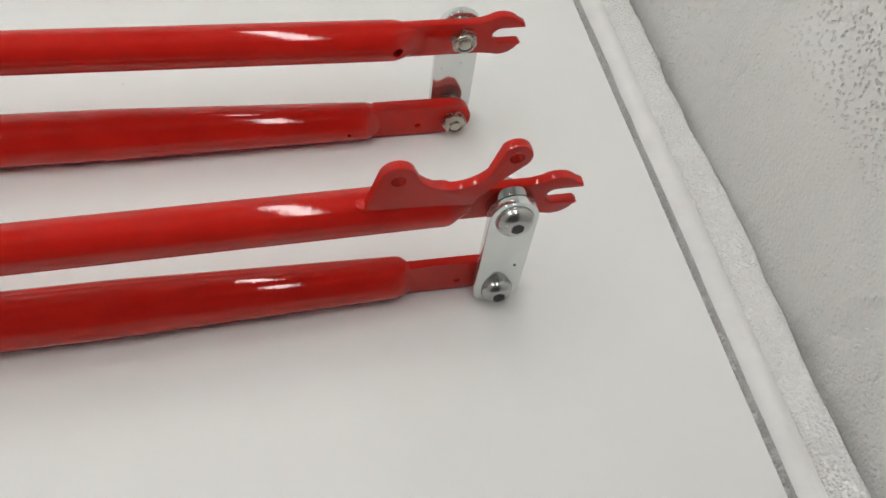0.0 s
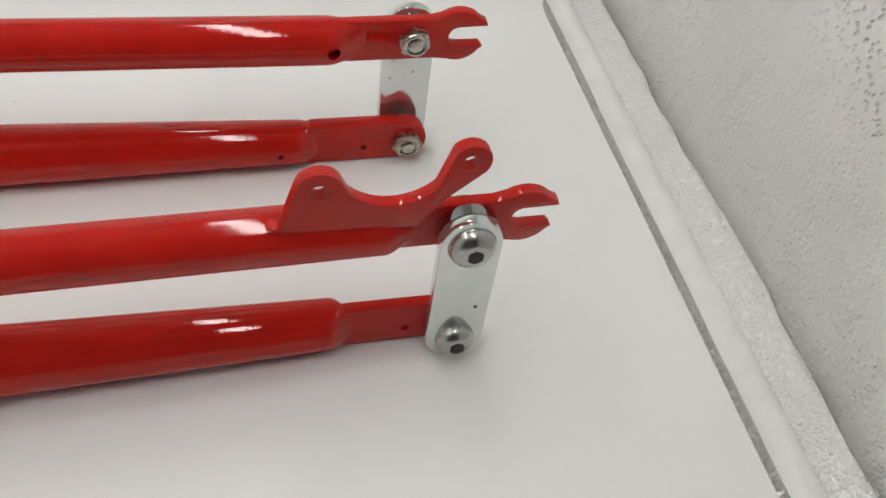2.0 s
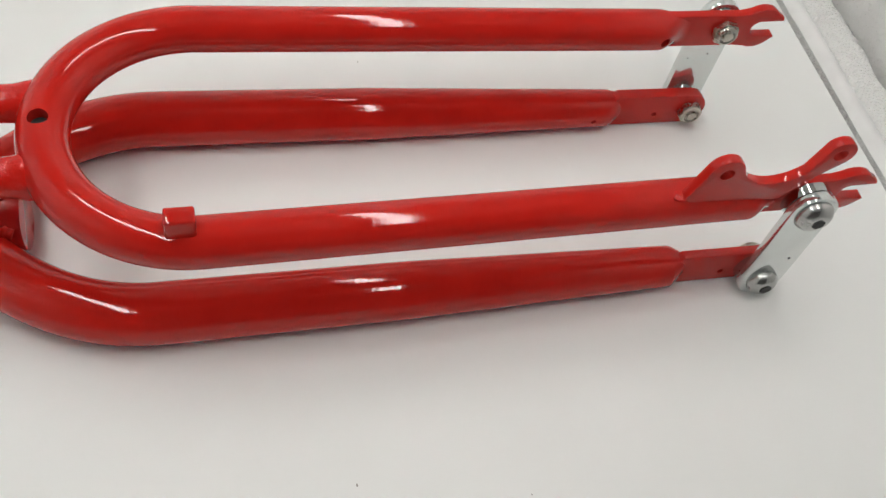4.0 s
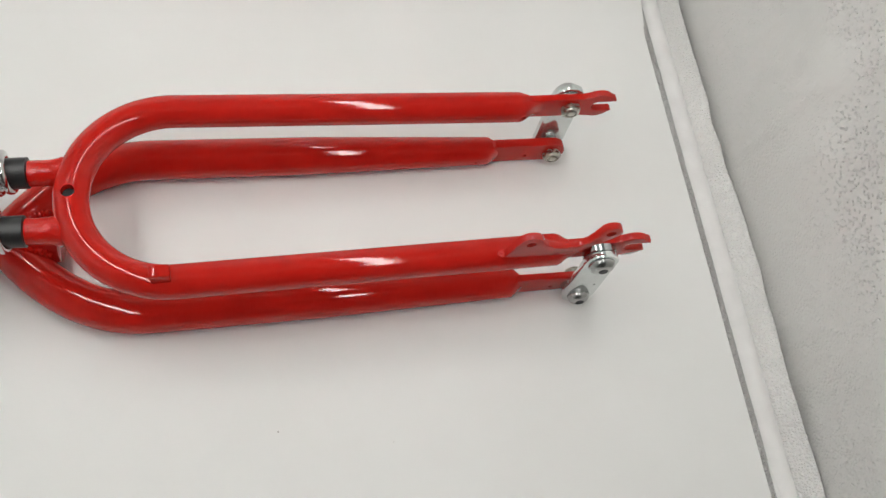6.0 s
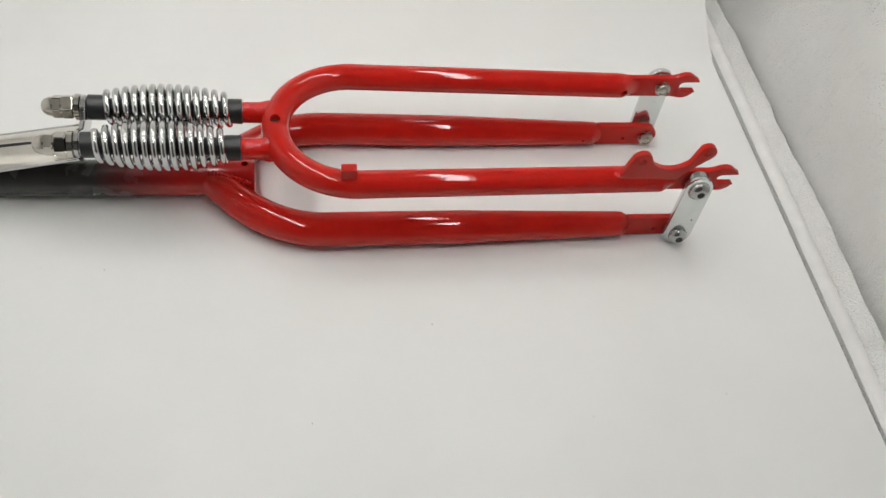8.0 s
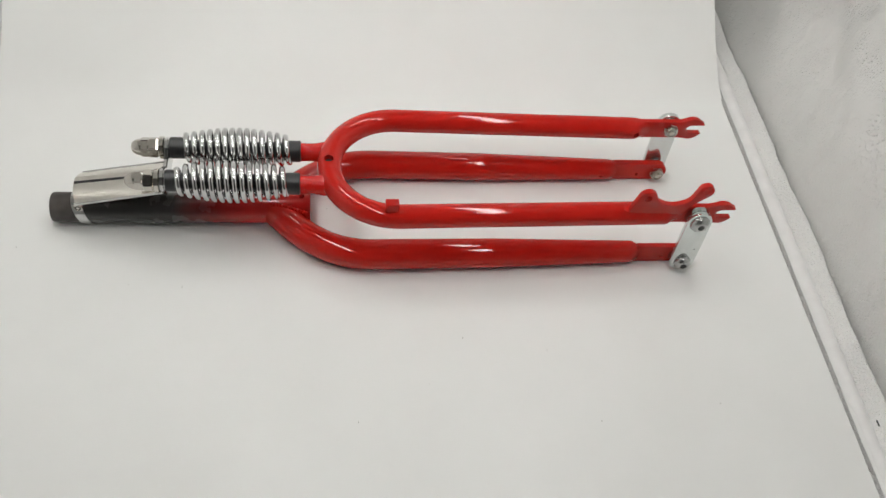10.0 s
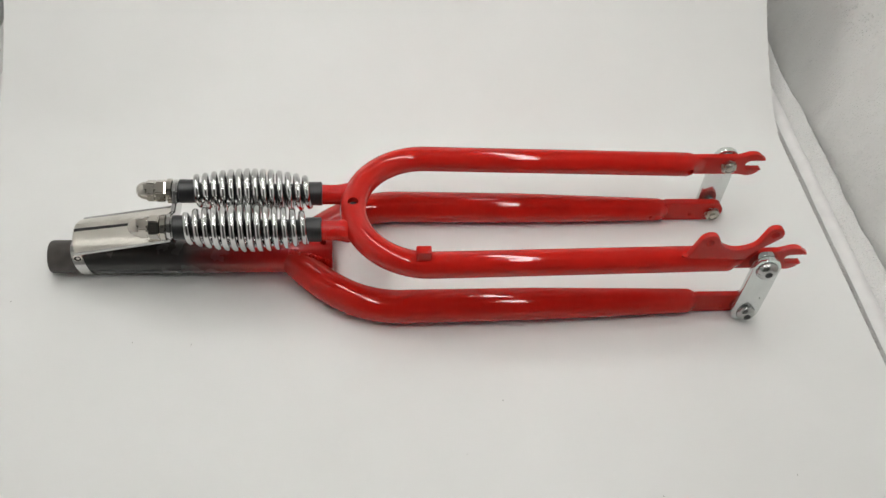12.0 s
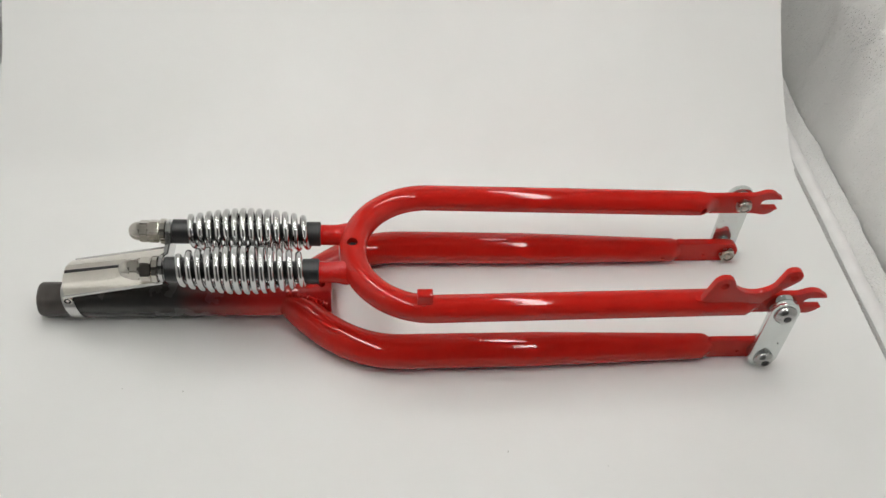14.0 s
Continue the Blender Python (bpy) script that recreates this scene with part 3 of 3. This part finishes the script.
for side in (-1, 1):
    y = side * RY
    x0, x1 = (-0.4460, -0.3550) if side < 0 else (-0.4432, -0.3545)
    spring_part("spring_stub", lathe([(-0.3465, 0.0072), (-0.3460, 0.0080), (-0.3345, 0.0080), (-0.3310, 0.0083), (-0.3285, 0.0088), (-0.3265, 0.0093), (-0.3245, 0.0097), (-0.3215, 0.0092), (-0.3180, 0.0078)], "x", (y, RZ - 0.0018), 36), WELD, fork, "red spring stub with rough paint")
    spring_part("bushing", lathe([(-0.3570, 0.0080), (-0.3565, 0.0094), (-0.3450, 0.0096), (-0.3445, 0.0080)], "x", (y, RZ - 0.001), 36), BLACK, fork, "black rubber bushing")
    spring_part("bushing", lathe([(-0.4562, 0.0080), (-0.4557, 0.0094), (-0.4440, 0.0094), (-0.4435, 0.0080)], "x", (y, RZ), 36), BLACK, fork, "black rubber bushing")
    spring_part("spring_rod", lathe([(-0.4480, 0.0070), (-0.3565, 0.0070)], "x", (y, RZ), 28), BLACK, fork, "black guide rod inside the spring")
    shift = -0.0012 if side < 0 else -0.0008
    coils, n = 13.6, 620
    pts = []
    for i in range(n + 1):
        u = i / n
        w = u + 0.010 * sin(2 * pi * u)
        r = 0.0110 + 0.0052 * sin(pi * min(1, max(0, u * 1.06 - 0.03))) ** 0.85
        a = 2 * pi * coils * u + (0.4 if side > 0 else 1.3)
        pts.append((x0 + (x1 - x0) * w, y + r * cos(a), RZ + 0.0004 + r * sin(a)))
    spring_part("coil_spring", tube(pts, 0.0025, 14), CHROME, fork, "barrel-shaped chrome coil spring", 60)
    hexa = bmesh.new()
    bmesh.ops.create_cone(hexa, cap_ends=True, segments=6, radius1=0.0094, radius2=0.0094, depth=0.0078, matrix=Matrix.Translation((-0.4695 + 0.5 * shift, y, RZ)) @ Matrix.Rotation(pi / 2, 4, "Y") @ Matrix.Rotation(radians(20 * side + 6), 4, "Z"))
    bmesh.ops.bevel(hexa, geom=hexa.edges[:], offset=0.0008, segments=2, affect="EDGES")
    spring_part("hex_nut", hexa, NICKEL, fork, "nickel hex nut")
    spring_part("washer", lathe([(-0.4648 + 0.4 * shift, 0.0080), (-0.4643 + 0.4 * shift, 0.0098), (-0.4613, 0.0098), (-0.4606, 0.0080)], "x", (y, RZ), 36), NICKEL, fork)
    cap = lathe([(-0.4725, 0.0076), (-0.4800 + shift, 0.0076)] + [(-0.4800 + shift - 0.0085 * sin(radians(a)), 0.0072 * cos(radians(a)) ** 0.8) for a in range(0, 88, 9)], "x", (y, RZ), 36)
    acorn = spring_part("acorn_nut", cap, NICKEL, fork, "domed nickel acorn nut")
    hexa = bmesh.new()
    bmesh.ops.create_cone(hexa, cap_ends=True, segments=6, radius1=0.0088, radius2=0.0088, depth=0.0068, matrix=Matrix.Translation((-0.4765 + shift, y, RZ)) @ Matrix.Rotation(pi / 2, 4, "Y") @ Matrix.Rotation(radians(34 * side), 4, "Z"))
    bmesh.ops.bevel(hexa, geom=hexa.edges[:], offset=0.0007, segments=2, affect="EDGES")
    spring_part("hex_base", hexa, NICKEL, acorn)

# polished bracket that carries the spring rods


def bracket_point(u, v):
    """u: from the steerer clamp to the rods; v: across."""
    half = 0.0195 + 0.0021 * u
    w = (v - 0.5) * 2
    fold = max(0.0, w - 0.30)
    x = -0.5385 + 0.0770 * u + 0.003 * (1 - u) * (w * w - 0.4)
    z = 0.0458 + 0.0122 * u - (0.0060 * (1 - u) + 0.001 if w < 0 else 0.0018) * abs(w) ** 6 - (0.0085 - 0.0005 * u) * fold
    return x, half * w + 0.0010, z


bracket = part("spring_bracket", grid_sheet(24, 24, bracket_point, 0.0018), POLISHED, fork, "polished nickel bracket holding the spring rods", 45, askew=True)
lobes = [(y, z) for y, z in arc(0.0180, RZ, 0.0104, -40, 130, 14)] + [(0.004, RZ + 0.002), (-0.004, RZ + 0.002)] + arc(-0.0180, RZ, 0.0104, 50, 220, 14) + [(-0.0215, 0.0555), (0.0215, 0.0555)]
bm = bmesh.new()
va = [bm.verts.new((-0.4604, y, z)) for y, z in lobes]
vb = [bm.verts.new((-0.4564, y, z)) for y, z in lobes]
fa, fb = bm.faces.new(va), bm.faces.new(vb[::-1])
for i in range(len(va)):
    bm.faces.new((va[i], vb[i], vb[(i + 1) % len(va)], va[(i + 1) % len(va)]))
bmesh.ops.recalc_face_normals(bm, faces=bm.faces)
bmesh.ops.bevel(bm, geom=list(fa.edges) + list(fb.edges), offset=0.001, segments=3, affect="EDGES")
part("rod_plate", bm, CHROME, bracket, askew=True)
# nothing is cut here: a black strip on the plate paints the dark line
slot_shade = grid_sheet(10, 2, lambda u, v: Vector(bracket_point(0.005 + 0.575 * u, 0.492 + (0.060 - 0.018 * u) * (v - 0.5))) + Vector((0, 0, 0.0005)), 0.0010)
part("slot_shade", slot_shade, DARK, bracket, "narrow black strip painting the shade of a slot", askew=True)
for w in (-1, 1):
    part("side_flange", tube([bracket_point(i / 12, 0.5 + 0.5 * w) for i in range(13)], 0.0011, 10), CHROME, bracket, askew=True)


part("clamp_ring", grid_sheet(48, 6, lambda u, v: (-0.5455 + 0.0088 * v + 0.0055 * (1 - sin(2 * pi * u)), 0.0152 * cos(2 * pi * u), ZS + 0.0152 * sin(2 * pi * u)), 0.0012), CHROME, bracket, "polished clamp ring round the steerer", askew=True)
part("clamp_lug", lathe([(-0.0120, 0.0026), (-0.0120, 0.0038), (-0.0174, 0.0038), (-0.0180, 0.0034), (-0.0180, 0.0029), (-0.0170, 0.0027), (-0.0170, 0.0010)], "y", (-0.5360, 0.0330), 28), POLISHED, bracket, "rolled clamp eye", askew=True)
# a solid black ring paints the shade inside the eye
part("eye_hole", lathe([(-0.0168, 0.0026), (-0.0174, 0.0026), (-0.0174, 0.0012)], "y", (-0.5360, 0.0330), 20), DARK, bracket, "hole of the clamp eye, its shade painted black", askew=True)
part("clamp_screw", lathe([(-0.0170, 0.0013), (-0.0178, 0.0013), (-0.0180, 0.0008)], "y", (-0.5360, 0.0330), 16), POLISHED, bracket, "small clamp screw", askew=True)

# dust specks on the white sheet
bm = bmesh.new()
rng = random.Random(7)
for i in range(18):
    x, y, r = rng.uniform(-0.62, 0.09), rng.uniform(-0.36, 0.13), rng.uniform(0.0002, 0.00045)
    bmesh.ops.create_icosphere(bm, subdivisions=1, radius=r, matrix=Matrix.Translation((x, y, r * 0.5)) @ Matrix.Diagonal((1.0, rng.uniform(0.6, 2.2), 0.6, 1)))
DUST = make_plain("grey_dust", (0.22, 0.20, 0.18), (0.36, 0.33, 0.30), 0.9, 300)
tagged(new("dust_specks", mesh_of("dust_specks", bm, DUST)), "tiny grey dust specks scattered on the white sheet", "dust", kind="stuff")
